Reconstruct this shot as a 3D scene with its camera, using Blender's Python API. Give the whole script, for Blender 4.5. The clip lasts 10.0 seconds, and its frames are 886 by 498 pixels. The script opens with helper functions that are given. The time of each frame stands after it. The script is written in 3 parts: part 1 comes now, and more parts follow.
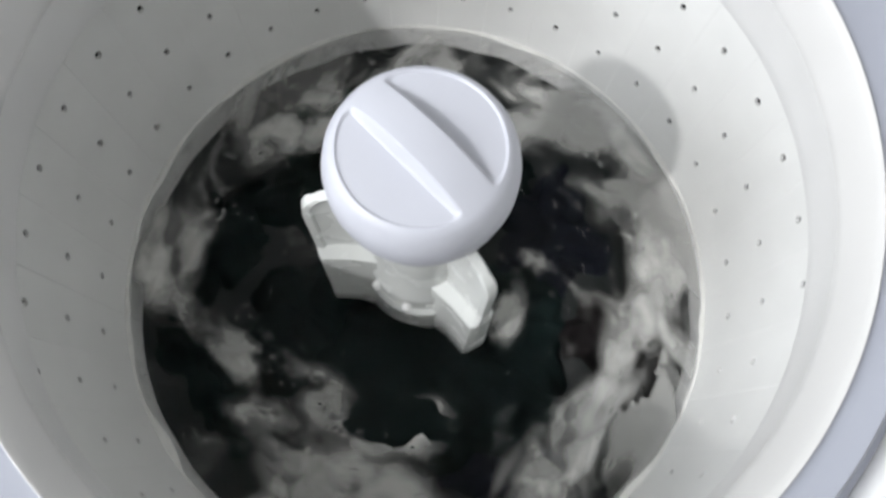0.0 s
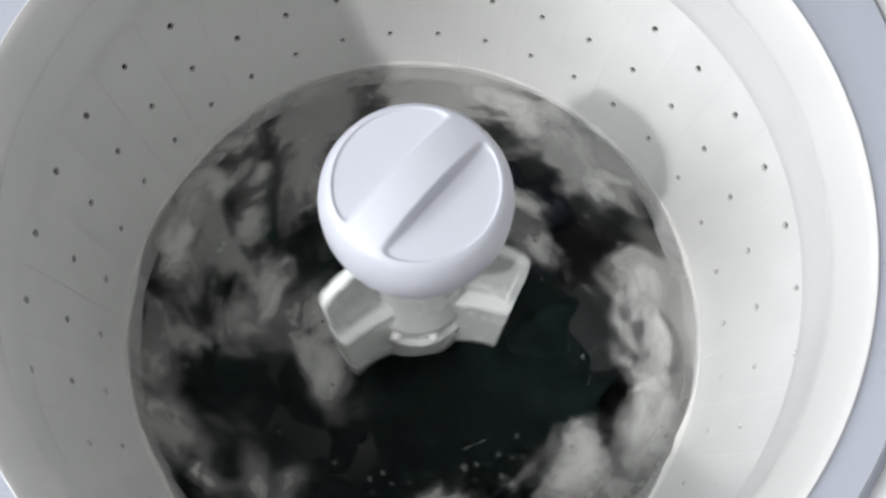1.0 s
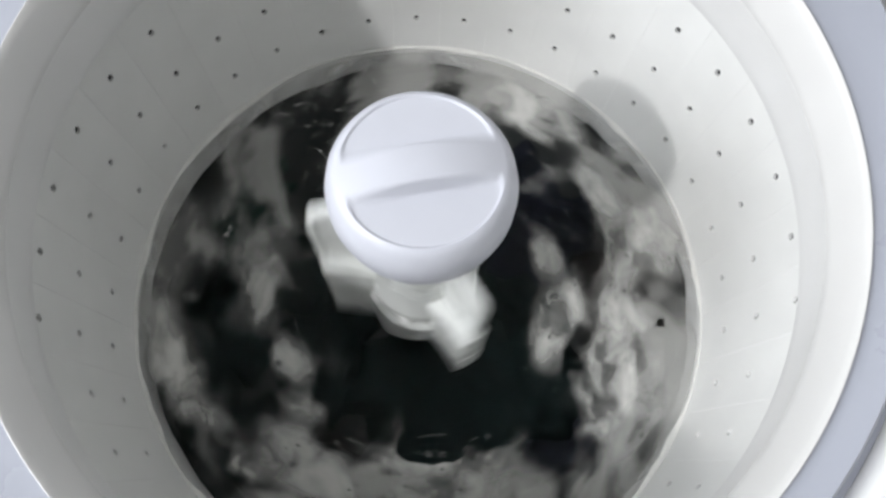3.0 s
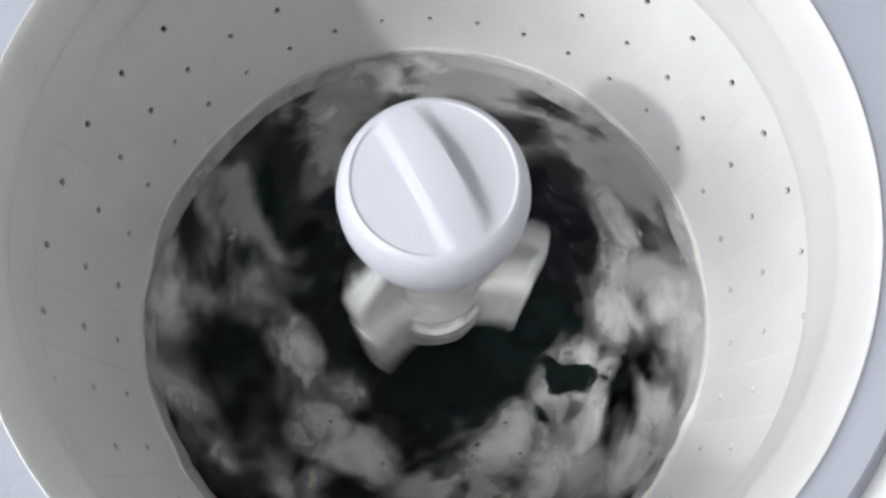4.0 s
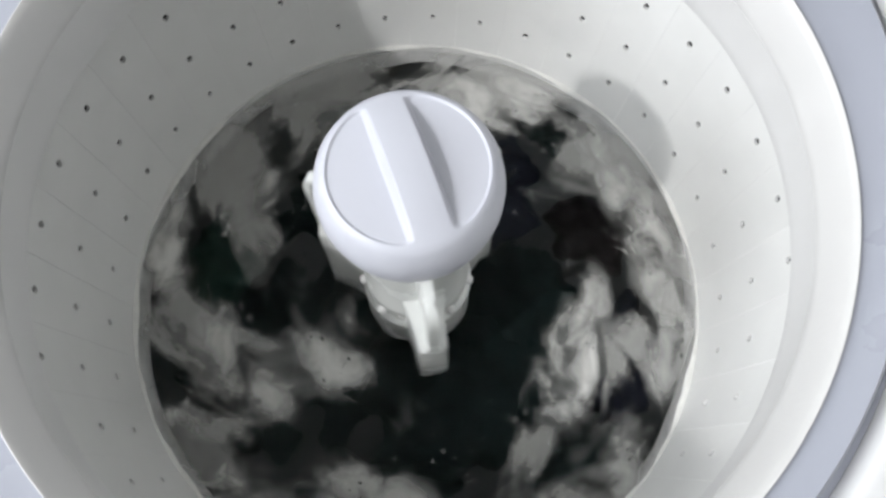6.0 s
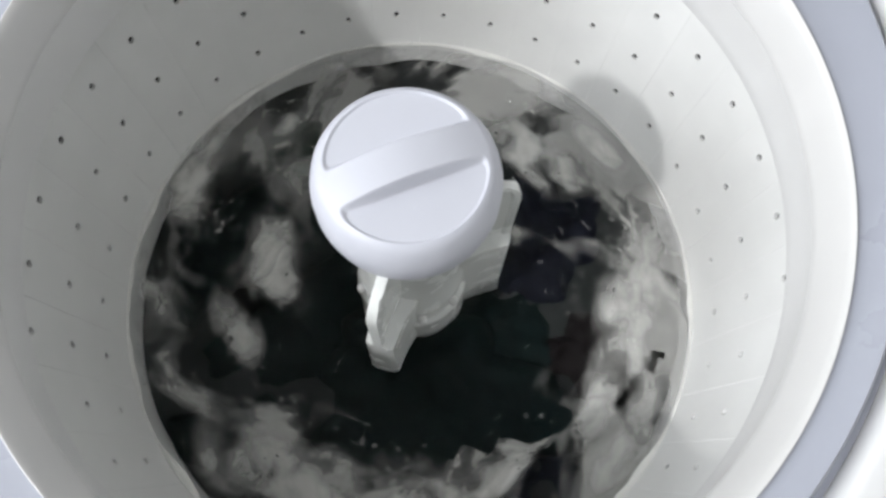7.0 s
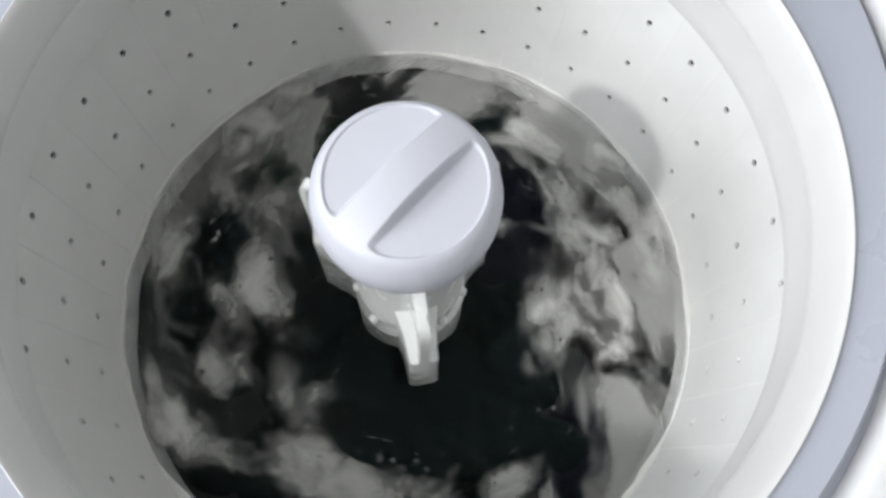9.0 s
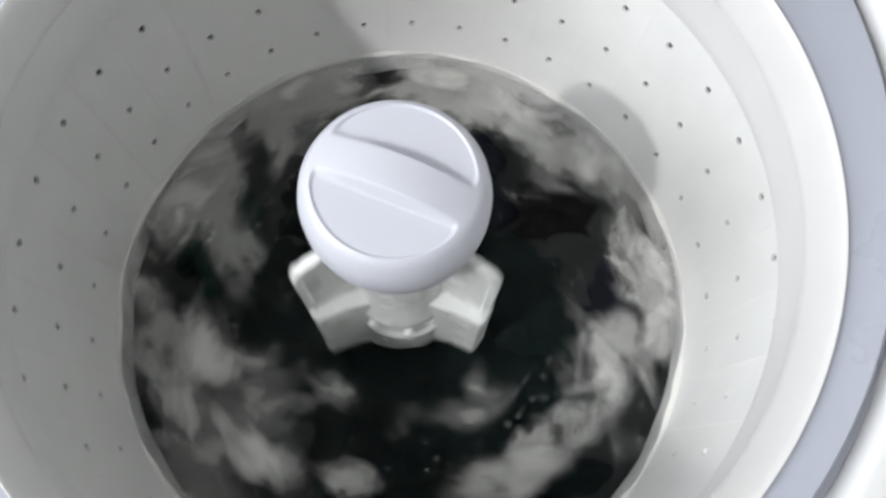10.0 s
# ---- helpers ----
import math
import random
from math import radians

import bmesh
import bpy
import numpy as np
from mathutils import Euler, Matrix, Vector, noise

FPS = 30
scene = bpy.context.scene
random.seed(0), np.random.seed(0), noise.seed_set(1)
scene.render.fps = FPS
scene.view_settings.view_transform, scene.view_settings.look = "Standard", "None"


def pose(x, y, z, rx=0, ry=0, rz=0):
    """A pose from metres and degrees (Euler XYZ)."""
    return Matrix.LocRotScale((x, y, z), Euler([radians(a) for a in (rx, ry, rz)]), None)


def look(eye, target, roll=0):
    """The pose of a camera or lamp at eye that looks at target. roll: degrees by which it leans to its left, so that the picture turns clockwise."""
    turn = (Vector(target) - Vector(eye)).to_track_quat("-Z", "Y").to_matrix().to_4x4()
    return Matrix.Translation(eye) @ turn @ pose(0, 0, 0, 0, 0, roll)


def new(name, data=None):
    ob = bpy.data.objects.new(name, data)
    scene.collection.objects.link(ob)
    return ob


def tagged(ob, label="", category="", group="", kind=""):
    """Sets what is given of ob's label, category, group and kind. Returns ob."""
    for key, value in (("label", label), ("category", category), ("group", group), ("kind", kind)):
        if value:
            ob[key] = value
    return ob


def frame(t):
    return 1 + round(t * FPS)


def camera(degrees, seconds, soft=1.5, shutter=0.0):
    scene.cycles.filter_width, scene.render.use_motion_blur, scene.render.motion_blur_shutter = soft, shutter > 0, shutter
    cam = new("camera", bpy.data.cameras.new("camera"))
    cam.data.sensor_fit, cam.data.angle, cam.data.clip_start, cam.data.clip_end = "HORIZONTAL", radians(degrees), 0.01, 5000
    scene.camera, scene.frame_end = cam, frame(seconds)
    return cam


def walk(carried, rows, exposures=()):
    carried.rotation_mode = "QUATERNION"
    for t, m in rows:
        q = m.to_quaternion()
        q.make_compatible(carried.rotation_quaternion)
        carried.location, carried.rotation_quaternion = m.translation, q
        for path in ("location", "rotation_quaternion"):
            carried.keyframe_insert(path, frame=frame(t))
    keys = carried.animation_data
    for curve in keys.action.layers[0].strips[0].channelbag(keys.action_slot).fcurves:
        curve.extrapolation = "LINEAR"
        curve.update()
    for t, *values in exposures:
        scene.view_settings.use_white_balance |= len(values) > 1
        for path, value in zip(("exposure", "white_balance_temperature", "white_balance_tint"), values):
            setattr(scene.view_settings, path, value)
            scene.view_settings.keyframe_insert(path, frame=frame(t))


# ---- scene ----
# A top-loading washing machine, seen from above: the basket's axis is the z axis,
# z = 0 lies at the middle row of holes, the floor 0.78 m below.
cam = camera(64.31, 10.0, soft=2.8, shutter=0.6)
walk(cam, [
    (0.0, pose(-0.0032, -0.1687, 0.5059, 17.54, -2.24, 0)),
    (0.5, pose(0.0017, -0.1618, 0.5111, 19.72, -1.8, 0)),
    (1.0, pose(-0.0096, -0.165, 0.5138, 19.64, -2.96, 0)),
    (1.5, pose(-0.004, -0.1621, 0.5195, 19.73, -1.61, 0)),
    (2.0, pose(0.0084, -0.173, 0.5209, 18.82, -1.18, 0)),
    (2.5, pose(-0.0026, -0.1736, 0.5205, 18.61, -2.2, 0)),
    (2.7, pose(-0.0054, -0.1722, 0.5205, 18.56, -2.22, 0)),
    (3.8, pose(-0.0042, -0.163, 0.5186, 18.13, -1.89, 0)),
    (4.0, pose(-0.0051, -0.1637, 0.5196, 18.22, -1.75, 0)),
    (4.5, pose(-0.0043, -0.1678, 0.5202, 18.18, -1.89, 0)),
    (5.0, pose(0.0032, -0.1673, 0.521, 18.49, -1.72, 0)),
    (5.5, pose(0.0073, -0.1732, 0.5207, 18.31, -1.89, 0)),
    (5.7, pose(0.0068, -0.1674, 0.5219, 18.23, -1.5, 0)),
    (6.8, pose(0.0014, -0.176, 0.5228, 18.43, -1.79, 0)),
    (7.0, pose(0.0008, -0.1714, 0.5213, 18.3, -2.34, 0)),
    (7.5, pose(0.0044, -0.1699, 0.5199, 18.47, -2.73, 0)),
    (8.0, pose(-0.0009, -0.1671, 0.5197, 18.49, -2.68, 0)),
    (8.5, pose(0.0082, -0.1679, 0.5207, 18.77, -2.3, 0)),
    (9.0, pose(0.0006, -0.1669, 0.5209, 18.69, -2.64, 0)),
    (9.5, pose(0.0002, -0.174, 0.5197, 18.72, -2.7, 0)),
    (10.0, pose(0.0053, -0.1655, 0.5202, 18.64, -2.59, 0)),
])
BASKET_TURN = [(0.0, -15.4), (0.5, -17.41), (1.0, -10.39), (1.5, -8.69), (2.0, -8.63), (2.5, -13.49), (2.7, -16.51), (3.8, -7.82), (4.0, -7.03), (4.5, -13.35), (5.0, -16.75), (5.5, -8.63), (5.7, -8.97), (6.8, -11.66), (7.0, -12.61), (7.5, -12.54), (8.0, -7.54), (8.5, -5.57), (9.0, -11.59), (9.5, -15.74), (10.0, -7.35)]

WATER_Z = -0.112          # resting level of the wash water
BASKET_R = 0.26           # basket radius at z = 0
TAPER = 0.195
FLOOR_Z = -0.78

# ---------------------------------------------------------------- light
world = bpy.data.worlds.new("world")
world.use_nodes = True
scene.world = world
sky = world.node_tree.nodes.new("ShaderNodeTexSky")
sky.sky_type = "NISHITA"
sky.sun_disc = False
sky.sun_elevation = radians(40)
sky.sun_rotation = radians(200)
world.node_tree.links.new(sky.outputs[0], world.node_tree.nodes["Background"].inputs[0])
world.node_tree.nodes["Background"].inputs[1].default_value = 0.1
scene.view_settings.exposure = 0.0


def area_lamp(name, m, size, watts, colour, shape="DISK", size_y=0.0):
    data = bpy.data.lights.new(name, "AREA")
    data.shape, data.size, data.energy, data.color = shape, size, watts, colour
    if size_y:
        data.size_y = size_y
    ob = new(name, data)
    ob.matrix_world = m
    return ob


LAMP_AT = Vector((-1.09, -0.85, 1.50))
area_lamp("ceiling_lamp_light", look(LAMP_AT - Vector((0, 0, 0.05)), (0, 0, 0.05)), 0.09, 19.8, (0.985, 0.985, 1.0))
# unseen soft fill from the west, added to lift the shade inside the basket
area_lamp("added_fill_light", look((-1.48, -0.34, 1.08), (0.0, 0.0, 0.0)), 1.1, 33, (0.93, 0.96, 1.0), "RECTANGLE", 0.9)


# ---------------------------------------------------------------- materials
def material(name, colour, rough=0.5, metal=0.0, spec=0.5, vary=0.06, scale=40.0, bump=0.0, bump_scale=300.0, coat=0.0):
    """Principled material with two scales of tone variation, uneven roughness and fine relief."""
    m = bpy.data.materials.new(name)
    m.use_nodes = True
    nt = m.node_tree
    b = nt.nodes["Principled BSDF"]
    b.inputs["Metallic"].default_value = metal
    b.inputs["Specular IOR Level"].default_value = spec
    b.inputs["Coat Weight"].default_value = coat
    tc = nt.nodes.new("ShaderNodeTexCoord")
    n1 = nt.nodes.new("ShaderNodeTexNoise")
    n1.inputs["Scale"].default_value = scale
    n1.inputs["Detail"].default_value = 6
    n2 = nt.nodes.new("ShaderNodeTexNoise")
    n2.inputs["Scale"].default_value = scale * 0.12
    n2.inputs["Detail"].default_value = 3
    add = nt.nodes.new("ShaderNodeMath")
    add.operation = "ADD"
    ramp = nt.nodes.new("ShaderNodeMapRange")
    ramp.inputs["From Min"].default_value, ramp.inputs["From Max"].default_value = 0.6, 1.4
    ramp.inputs["To Min"].default_value, ramp.inputs["To Max"].default_value = 1 - vary, 1 + vary
    mul = nt.nodes.new("ShaderNodeVectorMath")
    mul.operation = "SCALE"
    mul.inputs[0].default_value = colour
    ln = nt.links.new
    ln(tc.outputs["Object"], n1.inputs["Vector"])
    ln(tc.outputs["Object"], n2.inputs["Vector"])
    ln(n1.outputs[0], add.inputs[0])
    ln(n2.outputs[0], add.inputs[1])
    ln(add.outputs[0], ramp.inputs["Value"])
    ln(ramp.outputs[0], mul.inputs["Scale"])
    ln(mul.outputs[0], b.inputs["Base Color"])
    rr = nt.nodes.new("ShaderNodeMapRange")
    rr.inputs["From Min"].default_value, rr.inputs["From Max"].default_value = 0.3, 0.7
    rr.inputs["To Min"].default_value, rr.inputs["To Max"].default_value = max(0.02, rough * 0.85), min(1.0, rough * 1.15)
    ln(n1.outputs[0], rr.inputs["Value"])
    ln(rr.outputs[0], b.inputs["Roughness"])
    if bump:
        n3 = nt.nodes.new("ShaderNodeTexNoise")
        n3.inputs["Scale"].default_value = bump_scale
        n3.inputs["Detail"].default_value = 4
        bp = nt.nodes.new("ShaderNodeBump")
        bp.inputs["Strength"].default_value = bump
        bp.inputs["Distance"].default_value = 0.002
        ln(tc.outputs["Object"], n3.inputs["Vector"])
        ln(n3.outputs[0], bp.inputs["Height"])
        ln(bp.outputs[0], b.inputs["Normal"])
    return m


def milky(name, colour, low, high, scale, distort, cover, rough=0.12, bump=0.3, swirl=9.0, inner=0.0, detail=5):
    """Cloudy wash water or suds: see-through where the cloud is thin, milky where it is dense."""
    m = bpy.data.materials.new(name)
    m.use_nodes = True
    nt = m.node_tree
    ln = nt.links.new
    b = nt.nodes["Principled BSDF"]
    out = nt.nodes["Material Output"]
    b.inputs["Roughness"].default_value = rough
    b.inputs["IOR"].default_value = 1.33
    tc = nt.nodes.new("ShaderNodeTexCoord")
    # swirl: the cloud is wound round the axis
    ln_ = nt.nodes.new("ShaderNodeVectorMath")
    ln_.operation = "LENGTH"
    ln(tc.outputs["Object"], ln_.inputs[0])
    wind = nt.nodes.new("ShaderNodeMath")
    wind.operation = "MULTIPLY"
    wind.inputs[1].default_value = swirl
    ln(ln_.outputs["Value"], wind.inputs[0])
    mp = nt.nodes.new("ShaderNodeVectorRotate")
    mp.rotation_type = "Z_AXIS"
    ln(tc.outputs["Object"], mp.inputs["Vector"])
    ln(wind.outputs[0], mp.inputs["Angle"])
    n1 = nt.nodes.new("ShaderNodeTexNoise")
    n1.inputs["Scale"].default_value = scale
    n1.inputs["Detail"].default_value = detail
    n1.inputs["Roughness"].default_value = 0.54
    # slow eddies bend the cloud
    eddy = nt.nodes.new("ShaderNodeTexNoise")
    eddy.inputs["Scale"].default_value = scale * 0.9
    eddy.inputs["Detail"].default_value = 1.5
    ln(mp.outputs[0], eddy.inputs["Vector"])
    centre = nt.nodes.new("ShaderNodeVectorMath")
    centre.operation = "SUBTRACT"
    centre.inputs[1].default_value = (0.5, 0.5, 0.5)
    ln(eddy.outputs["Color"], centre.inputs[0])
    push = nt.nodes.new("ShaderNodeVectorMath")
    push.operation = "SCALE"
    push.inputs["Scale"].default_value = distort / scale
    ln(centre.outputs[0], push.inputs[0])
    bent = nt.nodes.new("ShaderNodeVectorMath")
    bent.operation = "ADD"
    ln(mp.outputs[0], bent.inputs[0])
    ln(push.outputs[0], bent.inputs[1])
    ln(bent.outputs[0], n1.inputs["Vector"])
    mr = nt.nodes.new("ShaderNodeMapRange")
    mr.interpolation_type = "SMOOTHSTEP"
    mr.inputs["From Min"].default_value, mr.inputs["From Max"].default_value = low, high
    mr.inputs["To Min"].default_value, mr.inputs["To Max"].default_value = cover[0], cover[1]
    # thinner towards the agitator
    near = nt.nodes.new("ShaderNodeMapRange")
    near.inputs["From Min"].default_value, near.inputs["From Max"].default_value = 0.105, 0.25
    near.inputs["To Min"].default_value, near.inputs["To Max"].default_value = -inner, 0.085
    ln(ln_.outputs["Value"], near.inputs["Value"])
    # the cloud gathers to one side of the tub
    drift = nt.nodes.new("ShaderNodeVectorMath")
    drift.operation = "DOT_PRODUCT"
    drift.inputs[1].default_value = (0.22, 0.06, 0.0)
    ln(tc.outputs["Object"], drift.inputs[0])
    bank = nt.nodes.new("ShaderNodeMath")
    bank.operation = "ADD"
    ln(n1.outputs[0], bank.inputs[0])
    ln(drift.outputs["Value"], bank.inputs[1])
    dens = nt.nodes.new("ShaderNodeMath")
    dens.operation = "ADD"
    ln(bank.outputs[0], dens.inputs[0])
    ln(near.outputs[0], dens.inputs[1])
    ln(dens.outputs[0], mr.inputs["Value"])
    n2 = nt.nodes.new("ShaderNodeTexNoise")
    n2.inputs["Scale"].default_value = scale * 3
    n2.inputs["Detail"].default_value = 5
    ln(tc.outputs["Object"], n2.inputs["Vector"])
    tint = nt.nodes.new("ShaderNodeMapRange")
    tint.inputs["To Min"].default_value, tint.inputs["To Max"].default_value = 0.85, 1.12
    ln(n2.outputs[0], tint.inputs["Value"])
    col = nt.nodes.new("ShaderNodeVectorMath")
    col.operation = "SCALE"
    col.inputs[0].default_value = colour
    ln(tint.outputs[0], col.inputs["Scale"])
    ln(col.outputs[0], b.inputs["Base Color"])
    bp = nt.nodes.new("ShaderNodeBump")
    bp.inputs["Strength"].default_value = bump
    bp.inputs["Distance"].default_value = 0.004
    ln(n2.outputs[0], bp.inputs["Height"])
    ln(bp.outputs[0], b.inputs["Normal"])
    tr = nt.nodes.new("ShaderNodeBsdfTransparent")
    mix = nt.nodes.new("ShaderNodeMixShader")
    ln(mr.outputs[0], mix.inputs[0])
    ln(tr.outputs[0], mix.inputs[1])
    ln(b.outputs[0], mix.inputs[2])
    ln(mix.outputs[0], out.inputs["Surface"])
    return m


def raft_suds(name, colour):
    """A drifting patch of suds: dense in the middle, torn and see-through towards its edge."""
    m = bpy.data.materials.new(name)
    m.use_nodes = True
    nt = m.node_tree
    ln = nt.links.new
    b = nt.nodes["Principled BSDF"]
    b.inputs["Roughness"].default_value = 0.5

    def node(kind, operation=""):
        made = nt.nodes.new(kind)
        if operation:
            made.operation = operation
        return made

    def maths(operation, one, two):
        made = node("ShaderNodeMath", operation)
        for k, value in enumerate((one, two)):
            if isinstance(value, (int, float)):
                made.inputs[k].default_value = value
            else:
                ln(value, made.inputs[k])
        return made.outputs[0]

    def step(value, low, high, top):
        made = node("ShaderNodeMapRange")
        made.interpolation_type = "SMOOTHSTEP"
        ln(value, made.inputs["Value"])
        made.inputs["From Min"].default_value, made.inputs["From Max"].default_value = low, high
        made.inputs["To Min"].default_value, made.inputs["To Max"].default_value = 0.0, top
        return made.outputs[0]

    tc = node("ShaderNodeTexCoord")
    span = node("ShaderNodeVectorMath", "MULTIPLY_ADD")
    span.inputs[1].default_value, span.inputs[2].default_value = (2, 2, 0), (-1, -1, 0)
    ln(tc.outputs["UV"], span.inputs[0])
    square = node("ShaderNodeVectorMath", "DOT_PRODUCT")
    ln(span.outputs[0], square.inputs[0])
    ln(span.outputs[0], square.inputs[1])
    core = maths("SUBTRACT", 1.0, square.outputs["Value"])
    # each patch has its own torn pattern, drawn out along the flow
    info = node("ShaderNodeObjectInfo")
    shift = node("ShaderNodeVectorMath", "MULTIPLY_ADD")
    ln(tc.outputs["Object"], shift.inputs[0])
    shift.inputs[1].default_value = (1.35, 0.85, 1.0)
    ln(maths("MULTIPLY", info.outputs["Random"], 40.0), shift.inputs[2])
    eddy = node("ShaderNodeTexNoise")
    eddy.inputs["Scale"].default_value = 15
    eddy.inputs["Detail"].default_value = 2
    ln(shift.outputs[0], eddy.inputs["Vector"])
    push = node("ShaderNodeVectorMath", "MULTIPLY_ADD")
    ln(eddy.outputs["Color"], push.inputs[0])
    push.inputs[1].default_value = (0.06, 0.06, 0.06)
    ln(shift.outputs[0], push.inputs[2])
    torn = node("ShaderNodeTexNoise")
    torn.inputs["Scale"].default_value = 19
    torn.inputs["Detail"].default_value = 6
    torn.inputs["Roughness"].default_value = 0.5
    ln(push.outputs[0], torn.inputs["Vector"])
    dens = maths("ADD", torn.outputs[0], maths("MULTIPLY", maths("SUBTRACT", core, 0.66), 0.30))
    cover = maths("MULTIPLY", step(dens, 0.43, 0.76, 1.0), step(core, 0.08, 0.9, 1.0))
    # some patches are thick, some thin
    thick = node("ShaderNodeMapRange")
    ln(maths("FRACT", maths("MULTIPLY", info.outputs["Random"], 7.3), 0.0), thick.inputs["Value"])
    thick.inputs["To Min"].default_value, thick.inputs["To Max"].default_value = 0.60, 0.97
    cover = maths("MULTIPLY", cover, thick.outputs[0])
    # small round holes where bubbles have burst
    cell = node("ShaderNodeTexVoronoi")
    cell.inputs["Scale"].default_value = 105
    ln(shift.outputs[0], cell.inputs["Vector"])
    grain = node("ShaderNodeSeparateColor")
    ln(cell.outputs["Color"], grain.inputs[0])
    size = maths("MULTIPLY", maths("POWER", grain.outputs[0], 3.0), 0.30)
    gap = step(maths("SUBTRACT", size, cell.outputs["Distance"]), 0.0, 0.10, 0.6)
    cover = maths("MULTIPLY", cover, maths("SUBTRACT", 1.0, gap))
    fine = node("ShaderNodeTexNoise")
    fine.inputs["Scale"].default_value = 90
    fine.inputs["Detail"].default_value = 5
    ln(push.outputs[0], fine.inputs["Vector"])
    tone = node("ShaderNodeMapRange")
    tone.inputs["From Min"].default_value, tone.inputs["From Max"].default_value = 0.3, 0.7
    tone.inputs["To Min"].default_value, tone.inputs["To Max"].default_value = 0.92, 1.04
    ln(fine.outputs[0], tone.inputs["Value"])
    col = node("ShaderNodeVectorMath", "SCALE")
    col.inputs[0].default_value = colour
    ln(tone.outputs[0], col.inputs["Scale"])
    ln(col.outputs[0], b.inputs["Base Color"])
    bp = node("ShaderNodeBump")
    bp.inputs["Strength"].default_value = 0.1
    bp.inputs["Distance"].default_value = 0.003
    ln(fine.outputs[0], bp.inputs["Height"])
    ln(bp.outputs[0], b.inputs["Normal"])
    clear = node("ShaderNodeBsdfTransparent")
    mix = node("ShaderNodeMixShader")
    ln(cover, mix.inputs[0])
    ln(clear.outputs[0], mix.inputs[1])
    ln(b.outputs[0], mix.inputs[2])
    ln(mix.outputs[0], nt.nodes["Material Output"].inputs["Surface"])
    return m


def clear_water(name, least=0.0):
    """The wet skin of the water: almost clear, with a glossy face broken by ripples."""
    m = bpy.data.materials.new(name)
    m.use_nodes = True
    nt = m.node_tree
    ln = nt.links.new
    nt.nodes.remove(nt.nodes["Principled BSDF"])
    tc = nt.nodes.new("ShaderNodeTexCoord")
    n = nt.nodes.new("ShaderNodeTexNoise")
    n.inputs["Scale"].default_value = 75
    n.inputs["Detail"].default_value = 3
    n.inputs["Distortion"].default_value = 0.6
    ln(tc.outputs["Object"], n.inputs["Vector"])
    bp = nt.nodes.new("ShaderNodeBump")
    bp.inputs["Strength"].default_value = 0.8
    bp.inputs["Distance"].default_value = 0.008
    patch = nt.nodes.new("ShaderNodeTexNoise")
    patch.inputs["Scale"].default_value = 13
    patch.inputs["Detail"].default_value = 2
    ln(tc.outputs["Object"], patch.inputs["Vector"])
    rough = nt.nodes.new("ShaderNodeMapRange")
    rough.inputs["From Min"].default_value, rough.inputs["From Max"].default_value = 0.46, 0.64
    rough.inputs["To Min"].default_value, rough.inputs["To Max"].default_value = 0.12, 1.0
    ln(patch.outputs[0], rough.inputs["Value"])
    ln(rough.outputs[0], bp.inputs["Strength"])
    ln(n.outputs[0], bp.inputs["Height"])
    gl = nt.nodes.new("ShaderNodeBsdfGlossy")
    gl.inputs["Roughness"].default_value = 0.06
    ln(bp.outputs[0], gl.inputs["Normal"])
    fr = nt.nodes.new("ShaderNodeFresnel")
    fr.inputs["IOR"].default_value = 1.17
    ln(bp.outputs[0], fr.inputs["Normal"])
    tr = nt.nodes.new("ShaderNodeBsdfTransparent")
    mix = nt.nodes.new("ShaderNodeMixShader")
    most = nt.nodes.new("ShaderNodeMath")
    most.operation = "MAXIMUM"
    most.inputs[1].default_value = least
    ln(fr.outputs[0], most.inputs[0])
    ln(most.outputs[0], mix.inputs[0])
    ln(tr.outputs[0], mix.inputs[1])
    ln(gl.outputs[0], mix.inputs[2])
    ln(mix.outputs[0], nt.nodes["Material Output"].inputs["Surface"])
    return m


M_TUB = material("tub_plastic", (0.775, 0.775, 0.757), 0.42, vary=0.04, scale=30, bump=0.06, bump_scale=220)
M_RING = material("ring_plastic", (0.575, 0.57, 0.56), 0.38, vary=0.03, scale=25, bump=0.04)
# paler than the ring plastic: bounce light on the overhanging band, put into colour
M_BAND_LIFTED = material("band_plastic_lifted", (0.71, 0.705, 0.695), 0.45, vary=0.03, scale=25, bump=0.04)
M_CAP = material("cap_plastic", (0.49, 0.50, 0.55), 0.42, vary=0.02, scale=40, bump=0.03)
M_FIN = material("agitator_plastic", (0.66, 0.675, 0.655), 0.26, vary=0.015, scale=40)
M_STUD = material("stud_plastic", (0.7, 0.7, 0.69), 0.1, vary=0.02)
M_DECK = material("deck_enamel", (0.32, 0.335, 0.385), 0.3, vary=0.03, scale=12, coat=0.3)
M_WHITE = material("white_enamel", (0.68, 0.68, 0.68), 0.3, vary=0.03, scale=12, coat=0.3)
# near black: the shade behind the basket holes is put into this colour
M_DARK = material("dark_gap", (0.03, 0.03, 0.032), 0.7, vary=0.2)
M_OUTER = material("outer_tub_hole_shade", (0.02, 0.02, 0.02), 0.6, vary=0.2)
M_WALL = material("painted_wall", (0.60, 0.60, 0.59), 0.8, vary=0.04, scale=6, bump=0.1)
M_CEIL = material("ceiling_paint", (0.66, 0.66, 0.655), 0.85, vary=0.03, scale=6)
M_FLOOR = material("floor_tile", (0.42, 0.40, 0.37), 0.4, vary=0.08, scale=9)
M_BLACK = material("black_cotton", (0.0022, 0.0066, 0.0066), 0.65, spec=0.08, vary=0.5, scale=60, bump=0.5, bump_scale=500)
